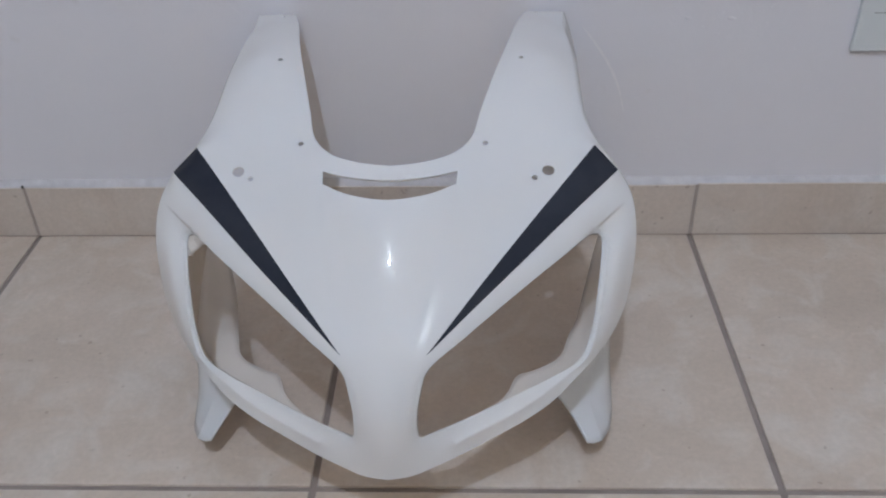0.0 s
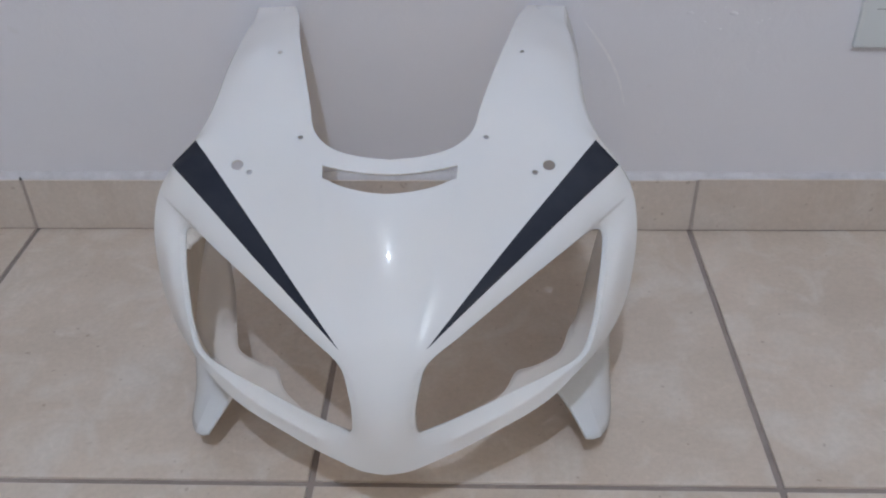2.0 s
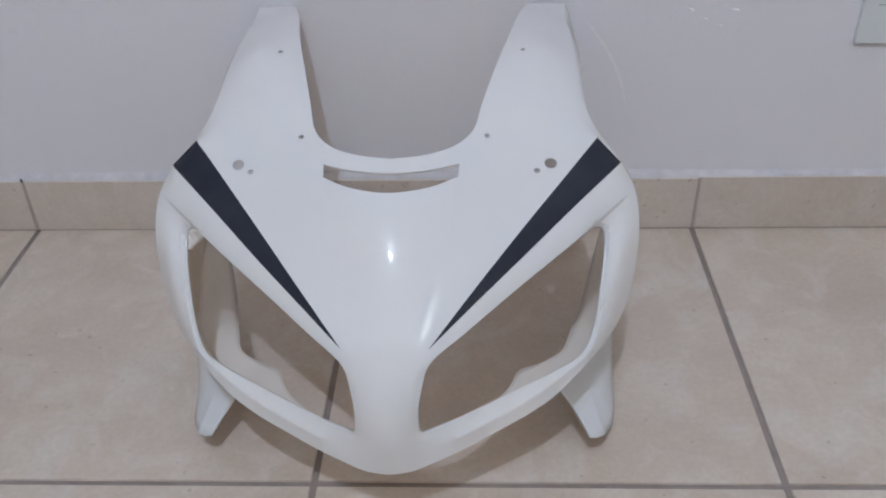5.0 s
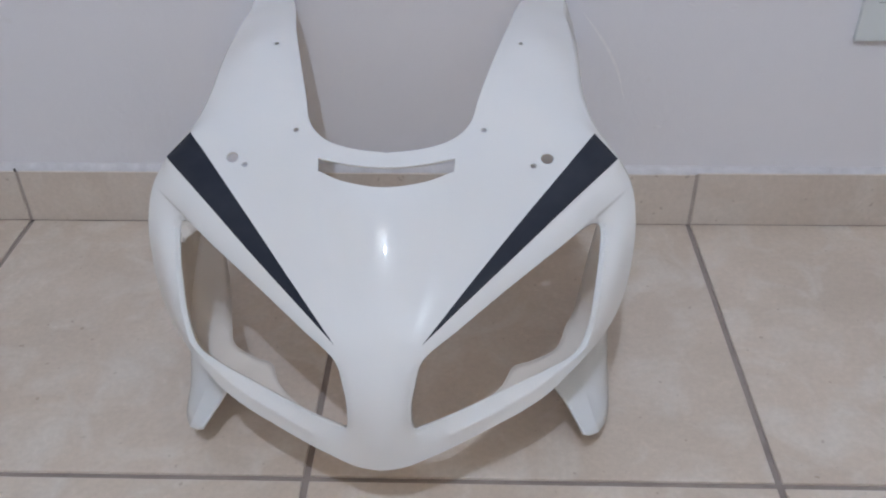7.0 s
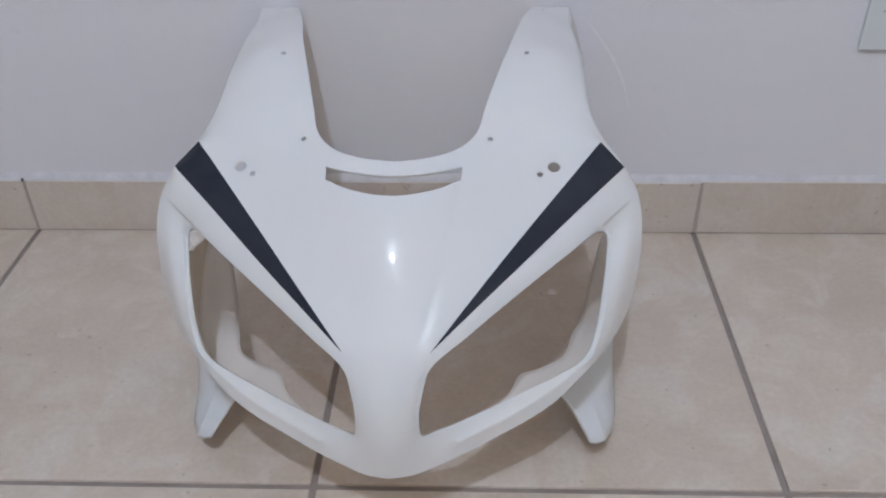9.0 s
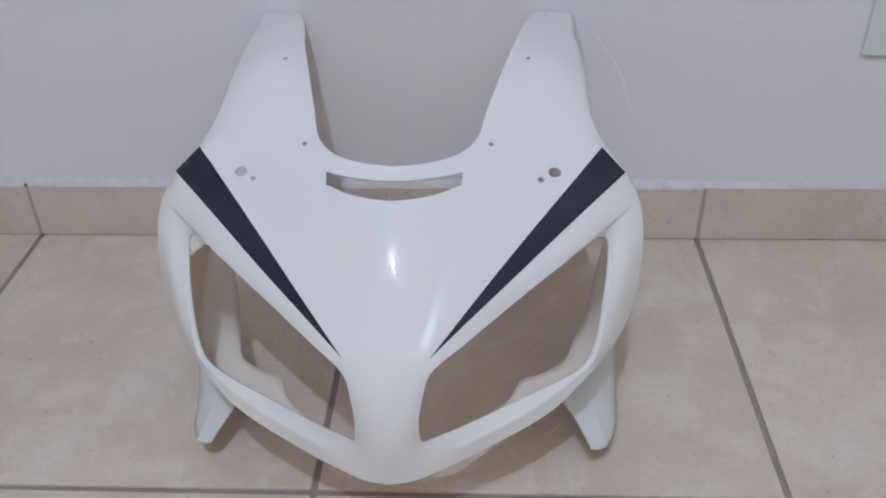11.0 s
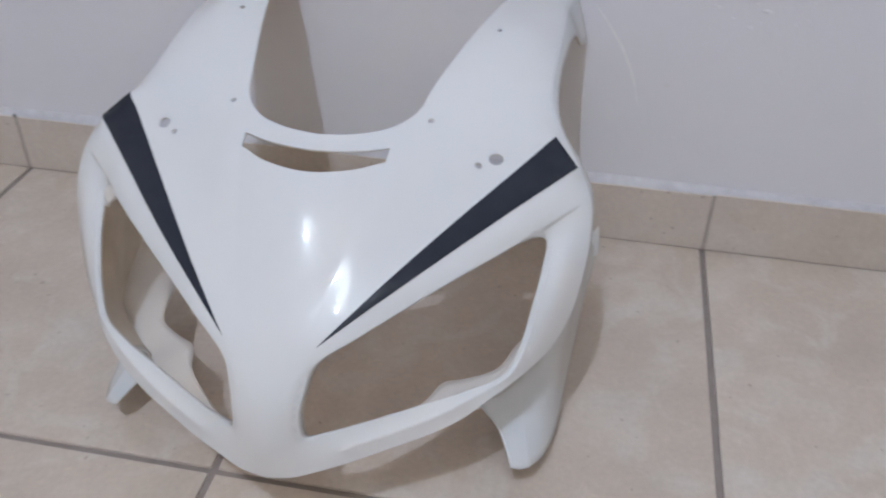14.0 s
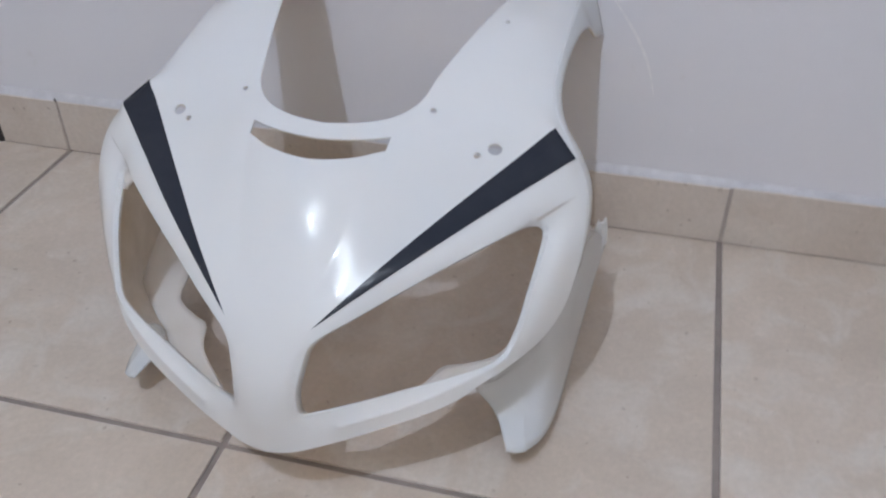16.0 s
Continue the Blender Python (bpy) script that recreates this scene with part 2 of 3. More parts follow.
def spline(points, n, closed=False):
    p = np.array(points, float)
    k, out = len(p), []
    t = np.linspace(0, 1, n, endpoint=False)[:, None]
    for i in range(k if closed else k - 1):
        b, c = p[i], p[(i + 1) % k]
        a = p[i - 1] if closed or i else 2 * b - c
        d = p[(i + 2) % k] if closed or i + 2 < k else 2 * c - b
        out.append(0.5 * (2 * b + (c - a) * t + (2 * a - 5 * b + 4 * c - d) * t * t + (3 * b - a - 3 * c + d) * t**3))
    return np.concatenate(out + ([] if closed else [p[-1:]]))


def resample(p, step, closed=False):
    p = np.vstack([p, p[:1]]) if closed else np.asarray(p)
    s = np.r_[0, np.cumsum(np.linalg.norm(np.diff(p, axis=0), axis=1))]
    n = max(2, int(round(s[-1] / step)))
    at = np.linspace(0, s[-1], n + 1)
    q = np.stack([np.interp(at, s, p[:, i]) for i in range(p.shape[1])], 1)
    return q[:-1] if closed else q


def to_uvw(p):
    p = np.asarray(p, float)
    return np.stack([p[:, 0], 0.6 * p[:, 1] + 0.8 * p[:, 2], -0.8 * p[:, 1] + 0.6 * p[:, 2]], 1)


def to_xyz(q):
    q = np.asarray(q, float)
    return np.stack([q[:, 0] + AX, 0.6 * q[:, 1] - 0.8 * q[:, 2], 0.8 * q[:, 1] + 0.6 * q[:, 2]], 1)


def mirrored(q):
    return np.asarray(q) * np.array([-1] + [1] * (np.shape(q)[1] - 1))


def smooth01(t):
    t = np.clip(t, 0, 1)
    return t * t * (3 - 2 * t)


def unit(v):
    return v / np.linalg.norm(v, axis=-1, keepdims=True)


# the bonnet's form against the plain sheet, in millimetres: rows from the middle outwards, each from the slot down to the nose
SWELL = [[-0.27, 0.12, -4.09, 8.19, -9.66, 10.06, -5.93, 3.11],
         [-0.41, -0.83, 3.49, -9.9, 8.78, -13.14, 4.61, -4.16],
         [-0.6, 1.09, -5.9, 6.84, -9.35, 8.21, -4.21, 2.07],
         [-0.24, -1.85, 2.51, -5.32, 4.82, -6.64, 2.88, -1.61],
         [-0.78, 0.78, -2.86, 3.3, -4.07, 4.86, -1.91, 1.12],
         [-0.19, -0.97, 1.35, -2.4, 2.43, -2.76, 0.94, -0.38],
         [-0.49, 0.58, -1.07, 1.45, -1.09, 1.58, -0.13, 0.37]]


class Line:
    """A straight design line on the slanted plane: signed distance across it and place along it."""

    def __init__(self, a, b):
        a, b = to_uvw([a, b])[:, :2]
        self.a, self.length = a, np.linalg.norm(b - a)
        self.t = (b - a) / self.length
        self.n = np.array([self.t[1], -self.t[0]])

    def __call__(self, q):
        off = np.stack([np.abs(q[:, 0]), q[:, 1]], 1) - self.a
        return off @ self.n, off @ self.t / self.length


class Sheet:
    """A smooth sheet through the design curves: thin-plate spline of the height over the slanted plane."""

    def __init__(self, curves, stiff):
        p = np.concatenate(curves)
        p = np.concatenate([p, mirrored(p[p[:, 0] > 1e-6])])
        self.c, n = p[:, :2], len(p)
        a = np.zeros((n + 3, n + 3))
        a[:n, :n] = self.kernel(self.c) + np.eye(n) * stiff
        a[:n, n], a[:n, n + 1:], a[n, :n], a[n + 1:, :n] = 1, self.c, 1, self.c.T
        self.k = np.linalg.solve(a, np.r_[p[:, 2], 0, 0, 0])

    def kernel(self, q):
        r = ((q[:, None] - self.c[None]) ** 2).sum(-1)
        return 0.5 * r * np.log(r + 1e-12)

    def base(self, q):
        n = len(self.c)
        return self.kernel(q) @ self.k[:n] + self.k[n] + q @ self.k[n + 1:]

    def __call__(self, q):
        q = np.asarray(q, float)[:, :2]
        w = self.base(q)
        # the side of the cowl lies a little lower than the brow over the lamp opening
        d, s = BROW(q)
        w = w - 0.0045 * smooth01(d / 0.0028) * np.exp(-np.maximum(d - 0.0028, 0) / 0.02) * smooth01((1 - s) / 0.8) * smooth01((s + 0.6) / 0.5)
        # the domed middle of the bonnet meets its flatter sides in two soft folds
        d, s = FOLD(q)
        w = w + 0.085 * np.hypot(d, 0.0018) * np.exp(-(d / 0.022) ** 2) * smooth01((s + 0.2) / 0.25) * smooth01((1.0 - s) / 0.25) * (1 + 0.9 * smooth01((0.40 - s) / 0.3))
        for i, row in enumerate(SWELL):
            across = np.exp(-((q[:, 0] - 0.02 * i) / 0.02) ** 2 / 2) + (i > 0) * np.exp(-((q[:, 0] + 0.02 * i) / 0.02) ** 2 / 2)
            for j, size in enumerate(row):
                w = w + 0.001 * size * across * np.exp(-((q[:, 1] + 0.02 * j) / 0.02) ** 2 / 2)
        u = np.stack([np.abs(q[:, 0]), q[:, 1]], 1)
        # the lower bar has a crease between its upper and its front face
        near = (u[:, 1] < -0.07) & (u[:, 0] > 0.01)
        if near.any():
            w[near] += 0.0042 * np.exp(-np.hypot(chunked(u[near], crease, False), 0.0010) / 0.007) * smooth01((u[near][:, 0] - 0.022) / 0.02)
        # the edge of the lamp opening rolls inwards, but not under the brow
        near = (u[:, 0] > 0.012) & (u[:, 1] < 0.03)
        if near.any():
            d, s = UNDER(u[near])
            far, below, across = chunked(u[near], lamp_hole, True), smooth01((d + 0.002) / 0.008), u[near][:, 0]
            w[near] -= 0.0024 * np.clip(1 - far / 0.008, 0, 1) ** 2 * below * (smooth01((0.045 - across) / 0.015) + smooth01((across - 0.160) / 0.02))
            # a fine bead follows the outer side of the opening
            w[near] += 0.0010 * np.exp(-((far - 0.0032) / 0.0016) ** 2) * below * smooth01((across - 0.162) / 0.015)
        return w

    def normals(self, q):
        q, e = np.asarray(q, float)[:, :2], 2e-4
        gu = (self(q + [e, 0]) - self(q - [e, 0])) / (2 * e)
        gv = (self(q + [0, e]) - self(q - [0, e])) / (2 * e)
        return unit(np.stack([-gu, -gv, np.ones(len(q))], 1))

    def points(self, q, lift=0.0, out=None):
        q = np.asarray(q, float)[:, :2]
        p = np.column_stack([q, self(q)]) + lift * self.normals(q)
        if out is not None:
            p[:, :2] += out
        return to_xyz(p)


def edge_distance(q, loop, closed=True):
    a, d = loop, np.roll(loop, -1, 0) - loop
    if not closed:
        a, d = a[:-1], d[:-1]
    t = np.clip(((q[:, None] - a[None]) * d[None]).sum(-1) / (d * d).sum(1), 0, 1)
    return np.sqrt((((q[:, None] - a[None]) - t[..., None] * d[None]) ** 2).sum(-1).min(1))


def chunked(q, loop, closed):
    return np.concatenate([edge_distance(c, loop, closed) for c in np.array_split(q, max(1, len(q) // 2000))])


def flat(points, n=8, closed=False, step=0.003):
    return resample(spline(to_uvw(points)[:, :2], n, closed), step, closed)


def turned(d):
    """Directions of the slanted plane as directions of the world."""
    return np.stack([d[:, 0], 0.6 * d[:, 1] - 0.8 * d[:, 2], 0.8 * d[:, 1] + 0.6 * d[:, 2]], 1)


BROW = Line((0.181, -0.3570, 0.2370), (0.2165, -0.3240, 0.2520))
UNDER = Line((0.0365, -0.4830, 0.1835), (0.1770, -0.3620, 0.2345))
FOLD = Line((0.0600, -0.3480, 0.2860), (0.0240, -0.4870, 0.1850))
lamp_hole = flat(LIGHT, closed=True)


def dense(points, step=0.010):
    return resample(spline(to_uvw(points), 8), step)


# the bars round the lamp opening are rounded: lift their middle
lip = resample(spline(to_uvw(LIGHT[9:] + LIGHT[:1]), 8), 0.002)
rim = resample(spline(to_uvw(ARM[8:] + CORNER + BAR[:6]), 8), 0.002)
lip, rim = (c[np.linspace(0, len(c) - 1, 26).astype(int)] for c in (lip, rim))
along = np.linspace(0, 1, 26)
crown = lip + np.interp(along, [0, 0.35, 0.5, 1], [0.5, 0.47, 0.53, 0.57])[:, None] * (rim - lip)
crown[:, 2] += np.interp(along, [0, 0.25, 0.45, 1], [0.004, 0.006, 0.0030, 0.0015])
crease = resample(crown[11:-2, :2], 0.003)
lip_all = dense(LIGHT + LIGHT[:1])
lip_all[:, 2] += 0.0010 + 0.0017 * smooth01((lip_all[:, 0] - 0.035) / 0.02) * smooth01((0.165 - lip_all[:, 0]) / 0.02) * (lip_all[:, 1] < -0.13)
sheet = Sheet([dense(CUT), dense(ARM + CORNER + BAR), lip_all, to_uvw(RIDGE), crown[1:-1], to_uvw(TOP), dense(BAND_IN, 0.02), dense(BAND_OUT, 0.02)], 1.5e-5)


def inside(q, poly):
    x, y = q[:, 0], q[:, 1]
    c = np.zeros(len(q), bool)
    a, b = poly, np.roll(poly, -1, 0)
    for (x1, y1), (x2, y2) in zip(a, b):
        if y1 != y2:
            c ^= ((y1 > y) != (y2 > y)) & (x < (x2 - x1) * (y - y1) / (y2 - y1) + x1)
    return c


def patch(outer, holes, step, drop=0.55, lines=()):
    """Triangles that fill a plane outline with holes, on a fine grid."""
    from mathutils.geometry import delaunay_2d_cdt
    loops = [outer] + holes
    lo, hi = outer.min(0), outer.max(0)
    gx, gy = np.meshgrid(np.arange(lo[0], hi[0], step), np.arange(lo[1], hi[1], step * 0.866))
    gx = gx + (np.arange(gx.shape[0]) % 2)[:, None] * step / 2
    g = np.stack([gx.ravel(), gy.ravel()], 1)
    keep = inside(g, outer)
    for h in holes:
        keep &= ~inside(g, h)
    g = g[keep]
    edge = np.concatenate(loops + list(lines))
    near = np.concatenate([((c[:, None] - edge[None]) ** 2).sum(-1).min(1) for c in np.array_split(g, max(1, len(g) // 1000))])
    g = g[near > (drop * step) ** 2]
    verts, edges, n = np.concatenate([edge, g]), [], 0
    for l in loops:
        edges += [(n + i, n + (i + 1) % len(l)) for i in range(len(l))]
        n += len(l)
    for l in lines:
        edges += [(n + i, n + i + 1) for i in range(len(l) - 1)]
        n += len(l)
    v, _, f, *_ = delaunay_2d_cdt([Vector(p) for p in verts], edges, [], 0, 1e-7)
    v = np.array([tuple(p) for p in v])
    f = np.array([t for t in f if len(t) == 3])
    mid = v[f].mean(1)
    ok = inside(mid, outer)
    for h in holes:
        ok &= ~inside(mid, h)
    f = f[ok]
    a, b, c = v[f[:, 0]], v[f[:, 1]], v[f[:, 2]]
    area = (b[:, 0] - a[:, 0]) * (c[:, 1] - a[:, 1]) - (b[:, 1] - a[:, 1]) * (c[:, 0] - a[:, 0])
    f[area < 0] = f[area < 0][:, ::-1]
    return v, f


def ring(centre, r, n=16):
    a = np.linspace(0, 2 * math.pi, n, endpoint=False)
    c = to_uvw([centre])[0, :2]
    return np.stack([c[0] + r * np.cos(a), c[1] + 0.82 * r * np.sin(a)], 1)


def skin(name, q, f, thick=0.0, lift=0.0, edge=0.0009):
    """A sheet of the given thickness on the fairing's surface, with rounded edges and exact normals."""
    n = sheet.normals(q)
    verts, norms, faces = [sheet.points(q, lift)], [turned(n)], [tuple(t) for t in f]
    if thick:
        k = len(q)
        count = {}
        for t in f:
            for i in range(3):
                e = (t[i], t[(i + 1) % 3])
                count[e] = count.get(e, 0) + 1
        border = [e for e in count if (e[1], e[0]) not in count]
        ids = sorted({i for e in border for i in e})
        at = {i: m for m, i in enumerate(ids)}
        away = np.zeros((k, 2))
        for i, j in border:
            d = q[j] - q[i]
            d = np.array([d[1], -d[0]]) / (np.linalg.norm(d) + 1e-9)
            away[i] += d
            away[j] += d
        away = away[ids] / (np.linalg.norm(away[ids], axis=1, keepdims=True) + 1e-9)
        verts += [sheet.points(q, lift - thick), sheet.points(q[ids], lift - thick / 2, away * edge)]
        norms += [-turned(n), turned(np.column_stack([away, np.zeros(len(ids))]))]
        faces += [tuple(int(i) + k for i in t[::-1]) for t in f]
        for i, j in border:
            a, b = 2 * k + at[i], 2 * k + at[j]
            faces += [(j, i, a, b), (b, a, k + i, k + j)]
    me = mesh_of(name, np.vstack(verts), faces, True)
    me.normals_split_custom_set_from_vertices([tuple(v) for v in np.vstack(norms)])
    if thick:
        me.materials.append(GLOSS)
        me.materials.append(WARM_BACK)
        me.polygons.foreach_set("material_index", [1 if len(f) <= i < 2 * len(f) else 0 for i in range(len(faces))])
    return me


half = np.concatenate([flat(CUT)[::-1], flat(ARM + CORNER + BAR)])
outline = np.concatenate([half, mirrored(half[1:-1])[::-1]])
SLOT = [(0.0605, -0.3375, 0.2880), (0.0350, -0.3475, 0.2880), (0.0, -0.3530, 0.2882), (-0.0350, -0.3475, 0.2880), (-0.0605, -0.3375, 0.2880)]
SLOT_LOW = [(-0.0598, -0.3505, 0.2815), (-0.0350, -0.3675, 0.2815), (0.0, -0.3790, 0.2835), (0.0350, -0.3675, 0.2815), (0.0598, -0.3505, 0.2815)]
slot = np.concatenate([flat(SLOT), flat(SLOT_LOW)])
HOLES = [((0.1424, -0.3168, 0.2758), 0.0064), ((0.1295, -0.3260, 0.2735), 0.0034), ((0.0852, -0.2978, 0.2940), 0.0031), ((0.1225, -0.1715, 0.3248), 0.0029), ((0.1485, -0.018, 0.3160), 0.0026)]
holes = [lamp_hole, mirrored(lamp_hole), slot]
for c, r in HOLES:
    holes += [ring(c, r), mirrored(ring(c, r))]

# fine rows of points along the step beside the brow
brow_steps = [BROW.a + BROW.n * d + np.linspace(0.16, 0.97, 22)[:, None] * BROW.length * BROW.t for d in (0.0, 0.0009, 0.0019, 0.0028)]
side = flat(LIGHT[9:14], step=0.0025)[2:]
away = np.gradient(side, axis=0)
away = unit(np.stack([-away[:, 1], away[:, 0]], 1))
beads = [side + away * d for d in (0.0012, 0.0022, 0.0032, 0.0042, 0.0055)]
fairing = tagged(new("motorcycle_fairing"), "white glossy motorcycle front fairing leaning against the wall", "motorcycle fairing")
uv, tri = patch(outline, holes, 0.0036, lines=[c for d in (-0.0016, 0, 0.0016) for c in (crease + [0, d], mirrored(crease + [0, d]))] + [c for step in brow_steps + beads for c in (step, mirrored(step))])
shell = part("shell", skin("shell", uv, tri, 0.003), GLOSS, fairing)

band = np.concatenate([flat(BAND_IN)[:-1], flat(BAND_OUT)[::-1]])
for sign in (1, -1):
    q, f = patch(band, [], 0.004)
    part("stripe", skin("stripe", q * [sign, 1], f[:, ::sign], 0.0, 0.0006), STRIPE, fairing, "black vinyl tapering stripe")


def loft(a, b, rows, bulge=0.0, out=(0, 0, 0)):
    """A smooth strip between two curves of as many points; bulge pushes its middle along out."""
    a, b, out = np.asarray(a), np.asarray(b), np.array(out)
    verts, n = [], len(a)
    for r in range(rows + 1):
        t = r / rows
        verts += list(a * (1 - t) + b * t + out * bulge * math.sin(math.pi * t))
    faces = [(r * n + i, r * n + i + 1, (r + 1) * n + i + 1, (r + 1) * n + i) for r in range(rows) for i in range(n - 1)]
    return verts, faces


def world_of(p, sign):
    return np.asarray(p) * [sign, 1, 1] + [AX, 0, 0]


def curve(points, n):
    p = spline(points, 12)
    s = np.r_[0, np.cumsum(np.linalg.norm(np.diff(p, axis=0), axis=1))]
    at = np.linspace(0, s[-1], n)
    return np.stack([np.interp(at, s, p[:, i]) for i in range(3)], 1)


# lower side panel: from under the cowl down to the foot and back towards the wall
# columns from under the cowl down to the lower edge: inner edge and middle of the leg, its front crease, then back towards the wall
PANEL = [
    [(0.1480, -0.4320, 0.1170), (0.1480, -0.4200, 0.1080), (0.1520, -0.4020, 0.0800), (0.1685, -0.3970, 0.0500), (0.1835, -0.4235, 0.0372)],
    [(0.1705, -0.4255, 0.1285), (0.1680, -0.4140, 0.1110), (0.1675, -0.3890, 0.0830), (0.1782, -0.3880, 0.0505), (0.1908, -0.4210, 0.0332)],
    [(0.1880, -0.4045, 0.1345), (0.1830, -0.3950, 0.1170), (0.1830, -0.3740, 0.0850), (0.1880, -0.3780, 0.0510), (0.1985, -0.4155, 0.0308)],
    [(0.2030, -0.3855, 0.1440), (0.1970, -0.3740, 0.1270), (0.1960, -0.3600, 0.0850), (0.2020, -0.3700, 0.0450), (0.2100, -0.3900, 0.0230)],
    [(0.2143, -0.3678, 0.1610), (0.2040, -0.3460, 0.1500), (0.2075, -0.3450, 0.0900), (0.2125, -0.3480, 0.0450), (0.2170, -0.3520, 0.0190)],
    [(0.2212, -0.3250, 0.1860), (0.2110, -0.3180, 0.1580), (0.2150, -0.3100, 0.1000), (0.2180, -0.3050, 0.0550), (0.2210, -0.3050, 0.0240)],
    [(0.2230, -0.2800, 0.1700), (0.2185, -0.2750, 0.1530), (0.2205, -0.2680, 0.1100), (0.2230, -0.2620, 0.0700), (0.2250, -0.2600, 0.0370)],
    [(0.2270, -0.2200, 0.1400), (0.2265, -0.2180, 0.1330), (0.2280, -0.2140, 0.1150), (0.2295, -0.2100, 0.0900), (0.2305, -0.2080, 0.0640)],
    [(0.2330, -0.1850, 0.1090), (0.2335, -0.1830, 0.1050), (0.2345, -0.1800, 0.1000), (0.2355, -0.1770, 0.0950), (0.2365, -0.1740, 0.0900)],
]
LEDGE_OUT = [(0.050, -0.478, 0.088), (0.095, -0.450, 0.086), (0.130, -0.425, 0.090)] + [(c[2][0] - 0.001, c[2][1] + 0.001, c[2][2]) for c in PANEL]
LEDGE_IN = [(0.0550, -0.470, 0.094), (0.1005, -0.4203, 0.0891), (0.1150, -0.3871, 0.0869), (0.1322, -0.3753, 0.0838), (0.1593, -0.3550, 0.0830), (0.1715, -0.3172, 0.0793), (0.1866, -0.2680, 0.0600), (0.2010, -0.2150, 0.0650), (0.2190, -0.1650, 0.1080)]
# side return: the outer edge of the arm and shoulder turns down and back
RETURN = [(0.1980, -0.004, 0.252), (0.1930, -0.035, 0.260), (0.1880, -0.075, 0.286), (0.1840, -0.125, 0.2985), (0.1815, -0.180, 0.2985), (0.1825, -0.228, 0.2890),
          (0.1910, -0.256, 0.2740), (0.2095, -0.276, 0.2560), (0.2215, -0.294, 0.2390), (0.2245, -0.308, 0.2150), (0.2220, -0.325, 0.1860)]
for sign in (1, -1):
    edge_low = sheet.points(flat(ARM) * [1, 1], -0.0015) - [AX, 0, 0]
    strips = [("ledge", curve(LEDGE_OUT, 50), curve(LEDGE_IN, 50), 5, 0.0), ("side_return", curve(edge_low, 70), curve(RETURN, 70), 6, 0.0012)]
    for name, a, b, rows, bulge in strips:
        v, f = loft(a, b, rows, bulge, (1, -0.2, 0.1))
        me = mesh_of(name, world_of(v, sign), [q[::-sign] for q in f], True)
        for m in ((PALE, PALE), (RAW, GLOSS))[("ledge", "side_return").index(name)]:
            me.materials.append(m)
        ob = part(name, me, GLOSS, fairing)
        mod = ob.modifiers.new("thickness", "SOLIDIFY")
        mod.thickness, mod.offset, mod.material_offset = 0.0025, 0, 1
    # the panel: bent sharply at the front crease, smooth behind it
    cols = [spline(c, 5) for c in PANEL]
    rows = len(cols[0])
    front = [cols[i] * (1 - t) + cols[i + 1] * t for i in (0, 1) for t in np.linspace(0, 1, 5)[: 4 + i]]
    back = np.stack([spline([c[r] for c in cols[2:]], 7) for r in range(rows)], 1)
    grid = front + list(back[1:])
    v = [p for col in grid for p in col]
    f = [(i * rows + r, (i + 1) * rows + r, (i + 1) * rows + r + 1, i * rows + r + 1) for i in range(len(grid) - 1) for r in range(rows - 1)]
    me = mesh_of("side_panel", world_of(v, sign), [q[::-sign] for q in f], True)
    for e in me.edges:
        e.use_edge_sharp = all(8 * rows + 6 <= i < 9 * rows for i in e.vertices)
    me.materials.append(GLOSS)
    me.materials.append(RAW)
    ob = part("side_panel", me, GLOSS, fairing)
    mod = ob.modifiers.new("thickness", "SOLIDIFY")
    mod.thickness, mod.offset, mod.material_offset = 0.0025, -1, 1
    # torn white tip at the rear end of the panel, with two prongs
    v = [(0.2190, -0.200, 0.1040), (0.2215, -0.194, 0.1170), (0.2255, -0.191, 0.1270), (0.2278, -0.189, 0.1320), (0.2300, -0.188, 0.1285), (0.2325, -0.187, 0.1300),
         (0.2345, -0.186, 0.1350), (0.2365, -0.184, 0.1190), (0.2372, -0.180, 0.1000), (0.2330, -0.184, 0.0960), (0.2270, -0.194, 0.0980)]
    bm = bmesh.new()
    bm.faces.new([bm.verts.new(p) for p in world_of(v, sign)][::sign])
    bmesh.ops.triangulate(bm, faces=bm.faces[:])
    me = bpy.data.meshes.new("torn_tip")
    bm.to_mesh(me)
    bm.free()
    ob = part("torn_tip", me, GLOSS, fairing, "torn white tip with two prongs")
    mod = ob.modifiers.new("thickness", "SOLIDIFY")
    mod.thickness, mod.offset = 0.003, 0
    # rim that turns into each lamp opening
    q = lamp_hole * [sign, 1]
    mid = lamp_hole.mean(0) * [sign, 1]
    q = q + unit(q - mid) * 0.0008
    outer = sheet.points(q, -0.0022)
    depth = 0.0055 + 0.0065 * smooth01((0.060 - np.abs(q[:, 0])) / 0.03)
    inner = sheet.points(q + (mid - q) * 0.004) + np.array([0, 0.8, -0.6]) * depth[:, None]
    n = len(q)
    faces = [(i, (i + 1) % n, n + (i + 1) % n, n + i)[::-sign] for i in range(n)]
    ob = part("lamp_rim", mesh_of("lamp_rim", np.vstack([outer, inner]), faces, True), GLOSS, fairing)
    mod = ob.modifiers.new("thickness", "SOLIDIFY")
    mod.thickness, mod.offset = 0.002, 0
    # small pale gusset behind the outer corner of one opening, with a rough torn edge
    if sign < 0:
        a = curve([(0.1700, -0.3675, 0.2325), (0.1780, -0.3590, 0.2335), (0.1882, -0.3515, 0.2270), (0.1888, -0.3610, 0.2130)], 22)
        rough = np.array([noise.noise((0.45 * k, -2.0, 0.4)) for k in range(22)])
